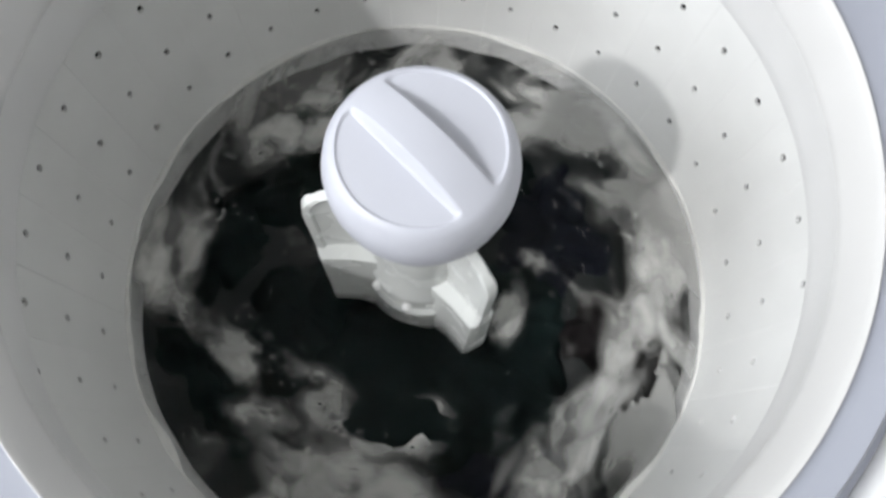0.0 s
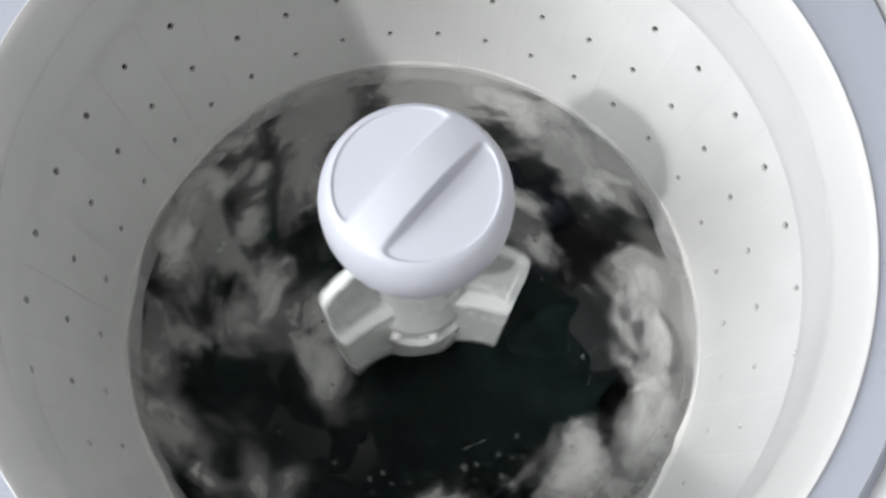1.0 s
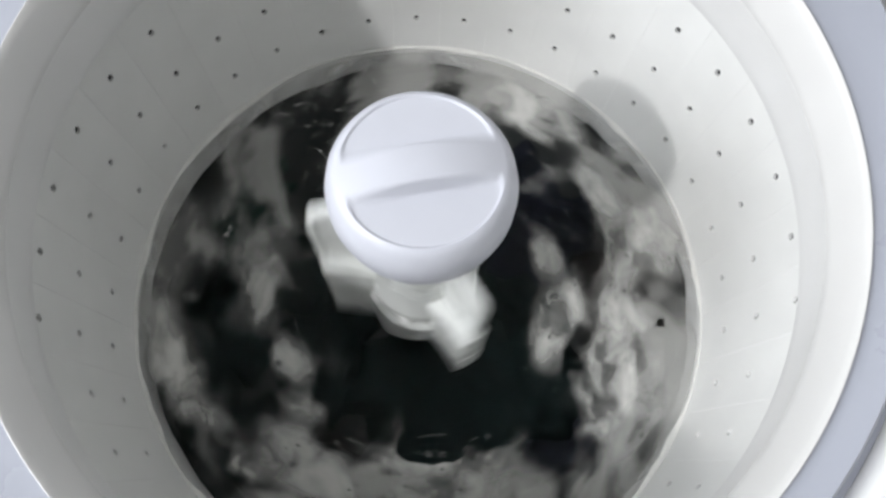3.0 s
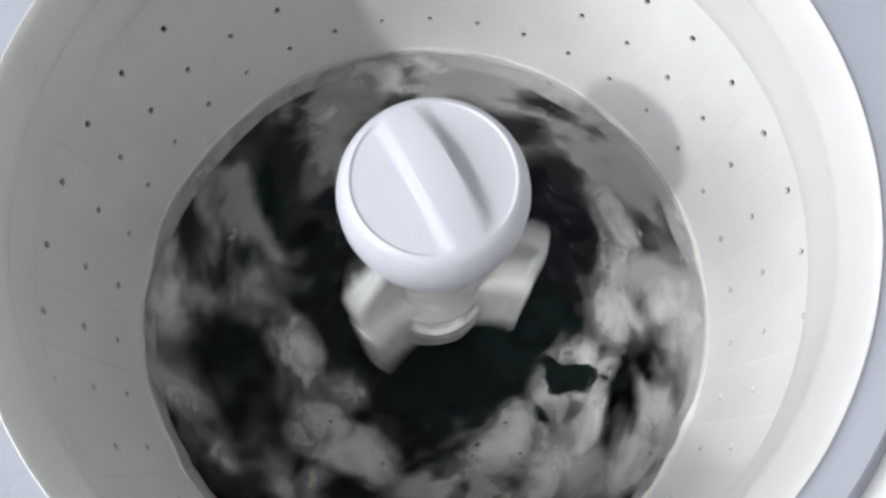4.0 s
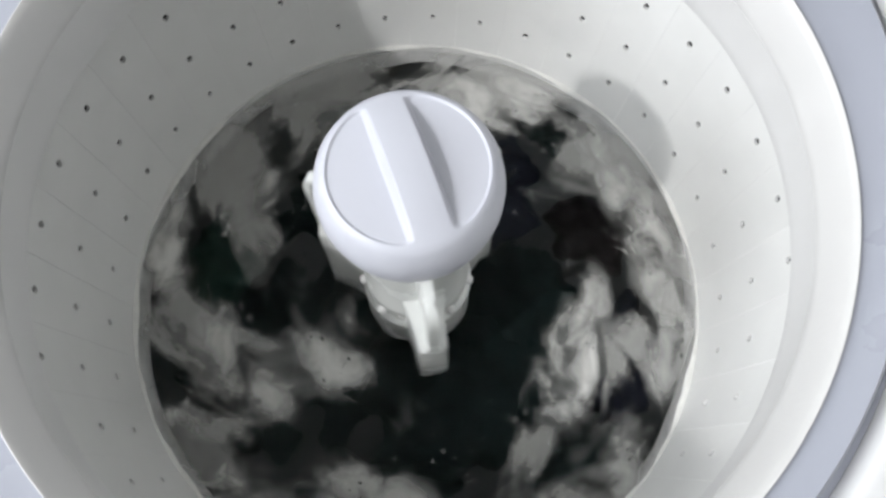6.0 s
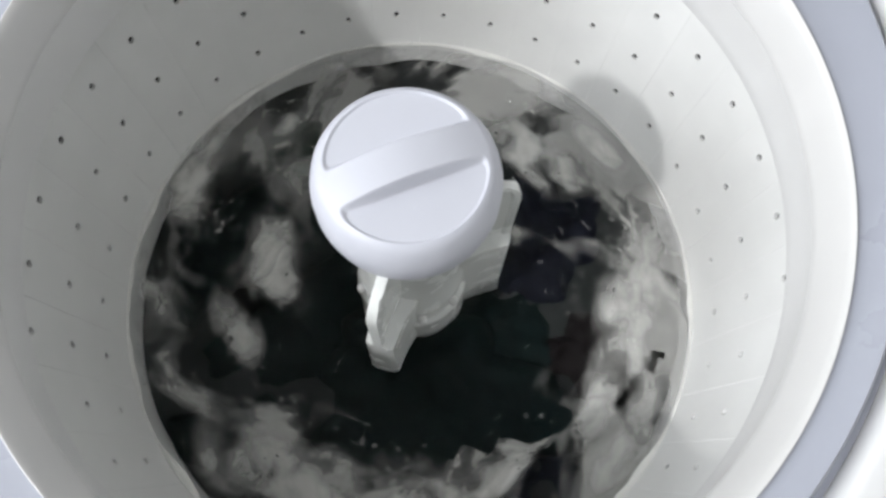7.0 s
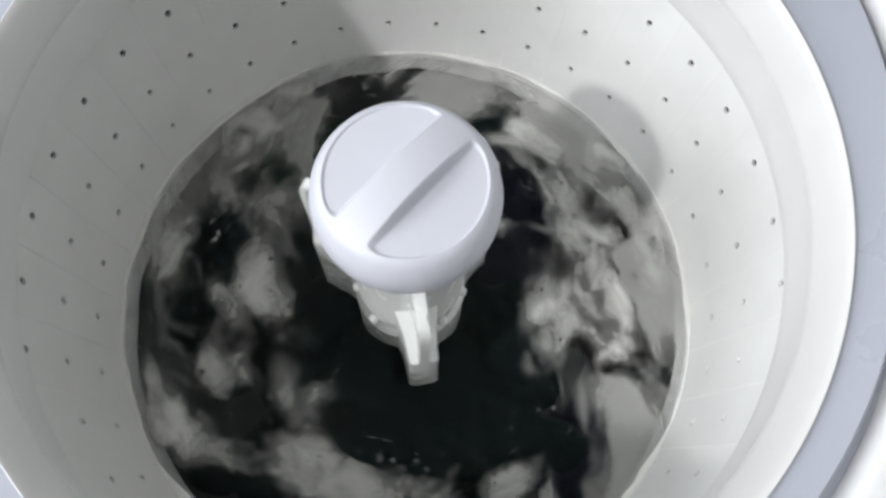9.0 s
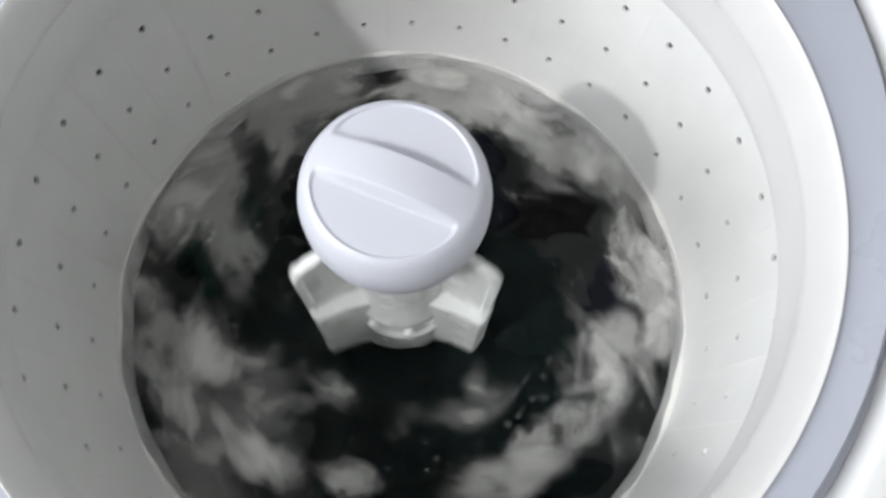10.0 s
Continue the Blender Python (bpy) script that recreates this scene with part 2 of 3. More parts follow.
M_NAVY = material("navy_cotton", (0.0062, 0.0074, 0.0125), 0.65, spec=0.08, vary=0.5, scale=60, bump=0.5, bump_scale=500)
M_GREEN = material("bottle_green_cotton", (0.006, 0.019, 0.014), 0.65, spec=0.08, vary=0.5, scale=60, bump=0.5, bump_scale=500)
M_WINE = material("wine_cotton", (0.0075, 0.0058, 0.0062), 0.65, spec=0.08, vary=0.5, scale=60, bump=0.5, bump_scale=500)
MILK = (0.77, 0.765, 0.73)
M_SUDS = milky("suds", MILK, 0.51, 0.68, 13, 1.2, (0.0, 0.44), rough=0.5, bump=0.0, swirl=4.0, inner=0.13, detail=8)
M_FOAM = material("foam", MILK, 0.55, vary=0.12, scale=60, bump=0.4, bump_scale=400)
M_RAFT = raft_suds("suds_patch", MILK)
M_SKIN = clear_water("water_skin")
# least mirror share raised, so that bubbles, beads and wavelets glint
M_BUBBLE = clear_water("bubble_film", 0.15)
M_GLOW = material("lamp_diffuser", (0.9, 0.9, 0.9), 0.5)
M_GLOW.node_tree.nodes["Principled BSDF"].inputs["Emission Color"].default_value = (1, 0.98, 0.95, 1)
M_GLOW.node_tree.nodes["Principled BSDF"].inputs["Emission Strength"].default_value = 4


# ---------------------------------------------------------------- mesh helpers
def part(name, bm, mat, parent=None, label="", smooth=True):
    me = bpy.data.meshes.new(name)
    bmesh.ops.recalc_face_normals(bm, faces=bm.faces)
    if smooth:
        for e in bm.edges:
            if len(e.link_faces) == 2 and e.calc_face_angle(0) > radians(38):
                e.smooth = False
    bm.to_mesh(me)
    bm.free()
    me.materials.append(mat)
    if smooth:
        for p in me.polygons:
            p.use_smooth = True
    ob = new(name, me)
    ob.parent = parent
    if label:
        tagged(ob, label)
    return ob


def lathe(profile, seg=128, bm=None):
    """Turn a closed or open (r, z) profile round the z axis."""
    bm = bm or bmesh.new()
    rings = []
    for r, z in profile:
        if r < 1e-6:
            rings.append([bm.verts.new((0, 0, z))])
        else:
            rings.append([bm.verts.new((r * math.cos(2 * math.pi * i / seg), r * math.sin(2 * math.pi * i / seg), z)) for i in range(seg)])
    for a, b in zip(rings, rings[1:]):
        for i in range(seg):
            j = (i + 1) % seg
            if len(a) == 1:
                bm.faces.new((a[0], b[i], b[j]))
            elif len(b) == 1:
                bm.faces.new((a[i], a[j], b[0]))
            else:
                bm.faces.new((a[i], a[j], b[j], b[i]))
    return bm


def box(x0, y0, z0, x1, y1, z1, bevel=0.0, bm=None):
    bm = bm or bmesh.new()
    made = bmesh.ops.create_cube(bm, size=1.0)["verts"]
    for v in made:
        v.co = Vector(((x0 + x1) / 2 + v.co.x * (x1 - x0), (y0 + y1) / 2 + v.co.y * (y1 - y0), (z0 + z1) / 2 + v.co.z * (z1 - z0)))
    if bevel:
        edges = list({e for v in made for e in v.link_edges})
        bmesh.ops.bevel(bm, geom=edges, offset=bevel, segments=3, profile=0.5, affect="EDGES")
    return bm


def slab_with_hole(x0, y0, x1, y1, z, radius, thick, off_x=0.0, off=0.0, seg=96):
    """A flat sheet with a round opening round the z axis and a folded-down edge."""
    bm = bmesh.new()
    inner, outer, low = [], [], []
    for i in range(seg):
        a = 2 * math.pi * (i + 0.5) / seg
        c, s = math.cos(a), math.sin(a)
        k = min(((x1 - off_x) if c > 0 else -(x0 - off_x)) / max(abs(c), 1e-6), ((y1 - off) if s > 0 else -(y0 - off)) / max(abs(s), 1e-6))
        inner.append(bm.verts.new((radius * c + off_x, radius * s + off, z)))
        low.append(bm.verts.new((radius * c + off_x, radius * s + off, z - thick)))
        outer.append(bm.verts.new((k * c + off_x, k * s + off, z)))
    for i in range(seg):
        j = (i + 1) % seg
        bm.faces.new((inner[i], outer[i], outer[j], inner[j]))
        bm.faces.new((low[i], inner[i], inner[j], low[j]))
    return bm


# ---------------------------------------------------------------- room
# plain shell out of view, added to close the place and bounce light
def room():
    x0, x1, y0, y1, z0, z1 = -1.5, 1.1, -2.0, 0.62, FLOOR_Z, 1.62
    tagged(part("floor", box(x0, y0, z0 - 0.1, x1, y1, z0), M_FLOOR, smooth=False), "beige tiled utility room floor", "floor", kind="structure")
    tagged(part("ceiling", box(x0, y0, z1, x1, y1, z1 + 0.1), M_CEIL, smooth=False), "plain white painted ceiling", "ceiling", kind="structure")
    tagged(part("wall_north", box(x0, y1, z0, x1, y1 + 0.1, z1), M_WALL, smooth=False), "plain off-white painted wall behind the machine", "wall", kind="structure")
    tagged(part("wall_east", box(x1, y0, z0, x1 + 0.1, y1, z1), M_WALL, smooth=False), "plain off-white painted wall", "wall", kind="structure")
    tagged(part("wall_south", box(x0, y0 - 0.1, z0, x1, y0, z1), M_WALL, smooth=False), "plain off-white painted wall", "wall", kind="structure")
    # west wall left open where the added fill lamp stands
    bm = box(x0 - 0.1, y0, z0, x0, -0.90, z1)
    box(x0 - 0.1, 0.22, z0, x0, y1, z1, bm=bm)
    box(x0 - 0.1, -0.90, z0, x0, 0.22, 0.6, bm=bm)
    box(x0 - 0.1, -0.90, 1.55, x0, 0.22, z1, bm=bm)
    tagged(part("wall_west", bm, M_WALL, smooth=False), "plain off-white painted wall with an opening for the added fill light", "wall", kind="structure")
    lamp = new("ceiling_lamp")
    lamp.location = LAMP_AT
    tagged(lamp, "round white ceiling lamp, switched on", "lamp")
    part("base", lathe([(0, 0.12), (0.05, 0.12), (0.05, 0.04), (0.09, 0.03), (0.09, 0.0), (0, 0.0)], 32), M_CEIL, lamp)
    part("diffuser", lathe([(0, -0.012), (0.03, -0.011), (0.05, -0.004), (0.055, 0.0), (0, 0.0)], 32), M_GLOW, lamp)


room()


# ---------------------------------------------------------------- washing machine
DECK_OFF = Vector((-0.026, 0.0247, 0))
TOP_SHIFT, TOP_LEAN = (-0.0027, -0.0104), (0.0121, 0.073)   # the top stands a little askew to the basket


def eccentric(bm):
    """Shift the wider turns of a lathed form towards the back."""
    for v in bm.verts:
        r = math.hypot(v.co.x, v.co.y)
        v.co += DECK_OFF * min(1.0, max(0.0, (r - 0.239) / 0.0475))
    return bm


def washing_machine():
    machine = new("washing_machine")
    machine.location = (0, 0, FLOOR_Z)
    tagged(machine, "white top-loading washing machine with its lid open", "washing machine")

    def put(name, bm, mat, label="", smooth=True):
        for v in bm.verts:
            if v.co.z > 0.09:
                v.co.z += TOP_LEAN[0] * v.co.x + TOP_LEAN[1] * v.co.y
                v.co.x, v.co.y = v.co.x + TOP_SHIFT[0], v.co.y + TOP_SHIFT[1]
            v.co.z -= FLOOR_Z
        return part(name, bm, mat, machine, label, smooth)

    # overhanging ring above the basket: lower edge, lip and rounded top
    # down-facing band, its colour raised to make up for missing bounce light
    band = [(0.2380, 0.1165), (0.2342, 0.1150), (0.2336, 0.1165), (0.2322, 0.1260), (0.2298, 0.1410), (0.2274, 0.1540), (0.2266, 0.1578), (0.2290, 0.1590), (0.2340, 0.1590), (0.2380, 0.1165)]
    put("balance_band", lathe(band, 160), M_BAND_LIFTED, "off-white inner band of the tub ring")
    ring = [(0.2340, 0.1592), (0.2290, 0.1592), (0.2266, 0.1580), (0.2264, 0.1595), (0.2272, 0.1630),
            (0.2288, 0.1695), (0.2308, 0.1760), (0.2328, 0.1815), (0.2346, 0.1846), (0.2357, 0.1854), (0.2362, 0.1852), (0.2364, 0.1800), (0.2340, 0.1592)]
    put("tub_ring", lathe(ring, 160), M_RING, "white moulded plastic tub ring")
    # funnel-shaped collar of the deck round the ring, its outer edge set off towards the back
    collar = [(0.2368, 0.155), (0.2368, 0.1836), (0.2390, 0.1838), (0.2520, 0.1852), (0.2680, 0.1890), (0.2830, 0.1928), (0.2865, 0.1936), (0.2885, 0.1920), (0.2905, 0.1860), (0.2930, 0.1820), (0.2965, 0.1812), (0.2965, 0.160), (0.2368, 0.155)]
    put("collar", eccentric(lathe(collar, 160)), M_DECK, "smooth blue-grey sloping collar")
    edge = [(0.2970, 0.165), (0.2970, 0.189), (0.2977, 0.1935), (0.2997, 0.1965), (0.3035, 0.1980), (0.3110, 0.1984), (0.3110, 0.165), (0.2970, 0.165)]
    put("opening_rim", eccentric(lathe(edge, 160)), M_WHITE, "white rounded rim of the deck opening")
    put("deck", slab_with_hole(-0.36, -0.33, 0.34, 0.37, 0.1980, 0.3105, 0.02, DECK_OFF.x, DECK_OFF.y), M_WHITE, "white enamelled top deck", smooth=False)
    put("outer_tub", lathe([(0.2385, 0.14), (0.292, 0.08), (0.292, -0.42), (0.0, -0.43)], 96), M_OUTER, "outer tub, coloured near black as the shade behind the holes")
    bm = box(-0.36, -0.33, FLOOR_Z + 0.03, -0.35, 0.36, 0.183)
    box(0.33, -0.33, FLOOR_Z + 0.03, 0.34, 0.36, 0.183, bm=bm)
    box(-0.35, -0.33, FLOOR_Z + 0.03, 0.33, -0.32, 0.183, bm=bm)
    box(-0.35, 0.36, FLOOR_Z + 0.03, 0.33, 0.37, 0.183, bm=bm)
    put("cabinet", bm, M_WHITE, "white enamelled steel cabinet", smooth=False)
    for sx in (-1, 1):
        for sy in (-1, 1):
            foot = lathe([(0, 0.04), (0.012, 0.04), (0.012, 0.012), (0.02, 0.01), (0.02, 0), (0, 0)], 16)
            for v in foot.verts:
                v.co += Vector((sx * 0.30, sy * 0.29, 0))
            part("foot", foot, M_DARK, machine)
    return machine


washing_machine()


def wall_r(z):
    return BASKET_R * (1 + TAPER * z)


HOLE_STEP = 10.228
HOLE_START = 148.2
TIERS = (0.0533, 0.0, -0.0537)


def basket():
    """Perforated basket: every hole is cut through the wall."""
    bm = bmesh.new()
    cols = 34
    edges_z = [0.112, 0.0804, 0.0268, -0.0268, -0.0804]
    cache = {}

    def vert(a, z, dr=0.0):
        key = (round(a, 4), round(z, 5), round(dr, 5))
        if key not in cache:
            r = wall_r(z) + dr
            cache[key] = bm.verts.new((r * math.cos(radians(a)), r * math.sin(radians(a)), z))
        return cache[key]

    for c in range(cols):
        k = c - 10
        mid = HOLE_START - k * HOLE_STEP
        a0, a1 = mid - HOLE_STEP / 2, mid + HOLE_STEP / 2
        for ti, z in enumerate(TIERS):
            zt, zb = edges_z[ti + 1], edges_z[ti + 2]
            zm = (zt + zb) / 2
            rim = [(a0, zt), (mid, zt), (a1, zt), (a1, zm), (a1, zb), (mid, zb), (a0, zb), (a0, zm)]
            hr = 0.0027
            da = math.degrees(hr / wall_r(z))
            hole = [(mid + da * dx, z + hr * dz * 1.25) for dx, dz in ((-0.7, 0.7), (0, 1), (0.7, 0.7), (1, 0), (0.7, -0.7), (0, -1), (-0.7, -0.7), (-1, 0))]
            for i in range(8):
                j = (i + 1) % 8
                bm.faces.new((vert(*rim[i]), vert(*rim[j]), vert(*hole[j]), vert(*hole[i])))
                bm.faces.new((vert(*hole[i]), vert(*hole[j]), vert(*hole[j], 0.0025), vert(*hole[i], 0.0025)))
        for zt, zb in ((edges_z[0], edges_z[1]), (-0.0804, -0.13), (-0.13, -0.24), (-0.24, -0.38)):
            for b0, b1 in ((a0, mid), (mid, a1)):
                bm.faces.new((vert(b0, zt), vert(b1, zt), vert(b1, zb), vert(b0, zb)))
    # plain strip that closes the round
    top = HOLE_START + 10.5 * HOLE_STEP
    low = HOLE_START - (cols - 10.5) * HOLE_STEP + 360
    zs = [0.112, 0.0804, 0.0536, 0.0268, 0.0, -0.0268, -0.0536, -0.0804, -0.13, -0.24, -0.38]
    n = 4
    for i in range(n):
        b0, b1 = top + (low - top) * i / n, top + (low - top) * (i + 1) / n
        for zt, zb in zip(zs, zs[1:]):
            bm.faces.new((vert(b0, zt), vert(b1, zt), vert(b1, zb), vert(b0, zb)))
    bmesh.ops.remove_doubles(bm, verts=bm.verts, dist=1e-5)
    for f in bm.faces:
        if f.calc_area() < 1.2e-5:
            for e in f.edges:
                e.smooth = False
    lathe([(wall_r(-0.38), -0.38), (0.2, -0.392), (0.08, -0.38), (0.0, -0.375)], 72, bm)
    ob = part("basket", bm, M_TUB)
    tagged(ob, "off-white perforated plastic wash basket", "wash basket")
    # thin moulded ribs between the columns of holes
    rib = bmesh.new()
    w, d = 0.0013, 0.00030
    for z in (0.095, -0.25):
        r = wall_r(z)
        for dy, dr in ((-w, 0.001), (0, -d), (w, 0.001)):
            rib.verts.new((r + dr, dy, z))
    rib.verts.ensure_lookup_table()
    v = rib.verts
    for f in ((0, 1, 4, 3), (1, 2, 5, 4), (2, 0, 3, 5), (0, 2, 1), (3, 4, 5)):
        rib.faces.new([v[i] for i in f])
    first = part("rib", rib, M_TUB, ob, smooth=False)
    for c in range(cols):
        k = c - 10.5
        o = first if c == 0 else new("rib", first.data)
        o.parent = ob
        o.matrix_basis = pose(0, 0, 0, 0, 0, HOLE_START - k * HOLE_STEP)
    return ob


BASKET = basket()


# ---------------------------------------------------------------- agitator
CAP_Z = 0.1315
CAP_SCALE = 0.995


def cap_height(r, a):
    """Height of the cap's top: a dome with two round-cornered D-shaped pockets that leave a grip bar."""
    v = abs(r * math.sin(a))
    dome = 0.0240 + 4.6 * (0.0505 ** 2 - r * r)
    edge, bar, wall, corner = 0.0482, 0.0108, 0.0044, 0.012
    across, out = v - bar, 2.6 * (edge - r)
    # rounded meeting of the bar's side with the arc
    blend = max(0.0, corner - abs(across - out)) / corner
    inside = min(across, out) - blend * blend * corner * 0.25
    side = min(1.0, max(0.0, inside / wall))
    floor = 0.0240 + 4.6 * (0.0505 ** 2 - edge ** 2) - 0.0011
    cut = max(0.0, dome - floor)
    return dome - cut * side * side * (3 - 2 * side)


def agitator():
    top = new("agitator")
    tagged(top, "white plastic agitator post with three vanes standing in the wash", "agitator")
    # cap
    bm = bmesh.new()
    seg, rings = 480, []
    side = [(0.040, -0.045), (0.0455, -0.040), (0.0520, -0.030), (0.0562, -0.018), (0.0580, -0.006), (0.0578, 0.005), (0.0560, 0.014), (0.0530, 0.0205), (0.0505, 0.0238)]
    for r, z in side:
        rings.append([bm.verts.new((r * math.cos(2 * math.pi * i / seg), r * math.sin(2 * math.pi * i / seg), z)) for i in range(seg)])
    rs = [0.0495 - 0.0495 * k / 90 for k in range(91)]
    for r in rs[:-1]:
        rings.append([bm.verts.new((r * math.cos(2 * math.pi * i / seg), r * math.sin(2 * math.pi * i / seg), cap_height(r, 2 * math.pi * i / seg) - (0.0002 if r > 0.0490 else 0))) for i in range(seg)])
    mid = bm.verts.new((0, 0, cap_height(0, 0)))
    for a, b in zip(rings, rings[1:]):
        for i in range(seg):
            j = (i + 1) % seg
            bm.faces.new((a[i], a[j], b[j], b[i]))
    for i in range(seg):
        bm.faces.new((rings[-1][i], rings[-1][(i + 1) % seg], mid))
    for v in bm.verts:
        v.co = v.co * CAP_SCALE + Vector((0, 0, CAP_Z))
    part("cap", bm, M_CAP, top, "bluish-white rounded cap with a grip bar")
    # post
    post = [(0, 0.10), (0.036, 0.10), (0.037, 0.07), (0.0385, 0.03), (0.040, -0.02), (0.043, -0.028), (0.0435, -0.036), (0.0425, -0.040), (0.0425, -0.060),
            (0.0465, -0.064), (0.047, -0.072), (0.0455, -0.076), (0.046, -0.10), (0.050, -0.16), (0.065, -0.25), (0.10, -0.33), (0.12, -0.37), (0, -0.37)]
    part("post", lathe(post, 96), M_FIN, top, "white ribbed plastic post")
    # bolts round the post's collar
    for i in range(9):
        b = lathe([(0, 0.004), (0.003, 0.0035), (0.0042, 0.001), (0.0042, -0.004), (0, -0.004)], 12)
        bmesh.ops.transform(b, matrix=pose(0, 0, 0, 0, 0, i * 40 + 20) @ pose(0.0445, 0, -0.05, 0, 90, 0), verts=b.verts)
        part("stud", b, M_STUD, top)
    # three vanes
    for i in range(3):
        bm = bmesh.new()
        outline = [(0.034, 0.100), (0.054, 0.0985), (0.066, 0.0955), (0.0735, 0.0905), (0.0750, 0.0880), (0.0775, 0.0820), (0.0785, 0.0700), (0.0785, 0.040), (0.0788, 0.0045), (0.0790, -0.0035), (0.0792, -0.014), (0.0795, -0.03), (0.0800, -0.10), (0.085, -0.18), (0.10, -0.30), (0.12, -0.36)]
        rows = []
        for r, z in outline:
            half = 0.0036 if z > 0.003 else (0.0108 if z > -0.05 else 0.0125)
            # a thin web with a thicker rim above, a solid foot below
            web = ((0.0, 1.7), (0.60, 0.70), (0.86, 0.62), (0.90, 1.15), (1.0, 1.0)) if 0.003 < z < 0.092 else ((0.0, 1.7), (0.55, 1.15), (0.80, 1.05), (0.96, 1.0), (1.0, 0.6))
            row = []
            for f, h in web:
                rr = 0.028 + (r - 0.028) * f
                row.append((rr, half * h, z))
            rows.append([bm.verts.new(p) for p in row] + [bm.verts.new((x, -y, z_)) for x, y, z_ in reversed(row)])
        for a, b in zip(rows, rows[1:]):
            for j in range(9):
                bm.faces.new((a[j], a[j + 1], b[j + 1], b[j]))
            bm.faces.new((a[9], a[0], b[0], b[9]))
        bm.faces.new(rows[0])
        bm.faces.new(list(reversed(rows[-1])))
        bmesh.ops.transform(bm, matrix=pose(0, 0, 0, 0, 0, -9 + 120 * i), verts=bm.verts)
        part("vane", bm, M_FIN, top)
    return top


AGITATOR = agitator()


# ---------------------------------------------------------------- water, suds and laundry
def disc(z, r0, r1, seg=96, rings=8, wave=0.0, seed=0):
    bm = bmesh.new()
    rows = []
    for k in range(rings + 1):
        r = r0 + (r1 - r0) * k / rings
        rows.append([bm.verts.new((r * math.cos(2 * math.pi * i / seg), r * math.sin(2 * math.pi * i / seg),
                                   z + wave * noise.noise((r * 22 * math.cos(2 * math.pi * i / seg), r * 22 * math.sin(2 * math.pi * i / seg), seed)))) for i in range(seg)])
    for a, b in zip(rows, rows[1:]):
        for i in range(seg):
            j = (i + 1) % seg
            bm.faces.new((a[i], a[j], b[j], b[i]))
    return bm


WATER = new("water")
tagged(WATER, "cloudy grey wash water round the agitator", "water", kind="structure")
part("surface", disc(WATER_Z + 0.0140, 0.03, wall_r(WATER_Z + 0.0140), wave=0.004, rings=30), M_SKIN, WATER)
part("murk", disc(WATER_Z - 0.017, 0.03, wall_r(WATER_Z - 0.017) - 0.0005, wave=0.010, rings=30), material("murk", (0.008, 0.0105, 0.0105), 0.9, vary=0.3, scale=20), WATER)

SUDS = [part("suds", disc(WATER_Z + 0.0055, 0.060, wall_r(WATER_Z + 0.0055) - 0.0002, rings=12), M_SUDS)]
tagged(SUDS[0], "thin greyish suds drifting on the wash water", "suds", kind="stuff")


# drifting patches of suds: half length, half width
RAFT_SIZE = {"L": (0.115, 0.050), "M": (0.085, 0.039), "S": (0.054, 0.024)}
RAFTS = []


def raft(size, n, places):
    """One patch of suds, bent along the swirl, and its distance and direction from the axis time by time."""
    long, wide = RAFT_SIZE[size]
    bend, nu, nw = 0.19, 24, 12
    verts, faces, uv = [], [], []
    for i in range(nu + 1):
        for j in range(nw + 1):
            u, w = 2 * i / nu - 1, 2 * j / nw - 1
            a, r = u * long / bend, bend + w * wide
            x, y = r * math.cos(a) - bend, r * math.sin(a)
            verts.append((x, y, 0.0))
            uv.append((i / nu, j / nw))
    for i in range(nu):
        for j in range(nw):
            p = i * (nw + 1) + j
            if (abs(2 * i + 1 - nu) / nu) ** 2 + (abs(2 * j + 1 - nw) / nw) ** 2 < 0.96:
                faces.append((p, p + nw + 1, p + nw + 2, p + 1))
    me = bpy.data.meshes.new("suds_patch")
    me.from_pydata(verts, [], faces)
    layer = me.uv_layers.new(name="UVMap")
    for loop in me.loops:
        layer.data[loop.index].uv = uv[loop.vertex_index]
    for p in me.polygons:
        p.use_smooth = True
    me.materials.append(M_RAFT)
    ob = tagged(new("suds_patch", me), "torn patch of greyish white suds on the wash water", "suds", kind="stuff")
    RAFTS.append((ob, WATER_Z + 0.0062 + 0.00013 * n, places))


def foam_line():
    """A thin uneven bead of foam where the water meets the basket wall."""
    bm = bmesh.new()
    seg, rows = 240, []
    edge = wall_r(WATER_Z + 0.016) - 0.0004
    for i in range(seg):
        a = 2 * math.pi * i / seg
        c, q = math.cos(a), math.sin(a)
        w = 0.0012 + 0.0065 * max(0.0, 0.25 + noise.noise((4 * c, 4 * q, 7)) + 0.25 * noise.noise((17 * c, 17 * q, 3)))
        high = 0.0006 + 0.25 * w
        rows.append([bm.verts.new(((edge - d * w) * c, (edge - d * w) * q, h * high)) for d, h in ((0, 0.0), (0, 1.0), (0.5, 0.8), (0.85, 0.45), (1.0, 0.0))])
    for i in range(seg):
        one, two = rows[i], rows[(i + 1) % seg]
        for k in range(4):
            bm.faces.new((one[k], two[k], two[k + 1], one[k + 1]))
    ob = part("foam_line", bm, M_FOAM)
    ob.location.z = WATER_Z + 0.0145
    return tagged(ob, "thin greyish white foam line along the basket wall", "foam", kind="stuff")


FOAM = foam_line()

RAFT_TIMES = (0.0, 0.5, 1.0, 1.5, 2.0, 2.5, 4.0, 4.5, 5.0, 5.5, 7.0, 7.5, 8.0, 8.5, 9.0, 9.5, 10.0)
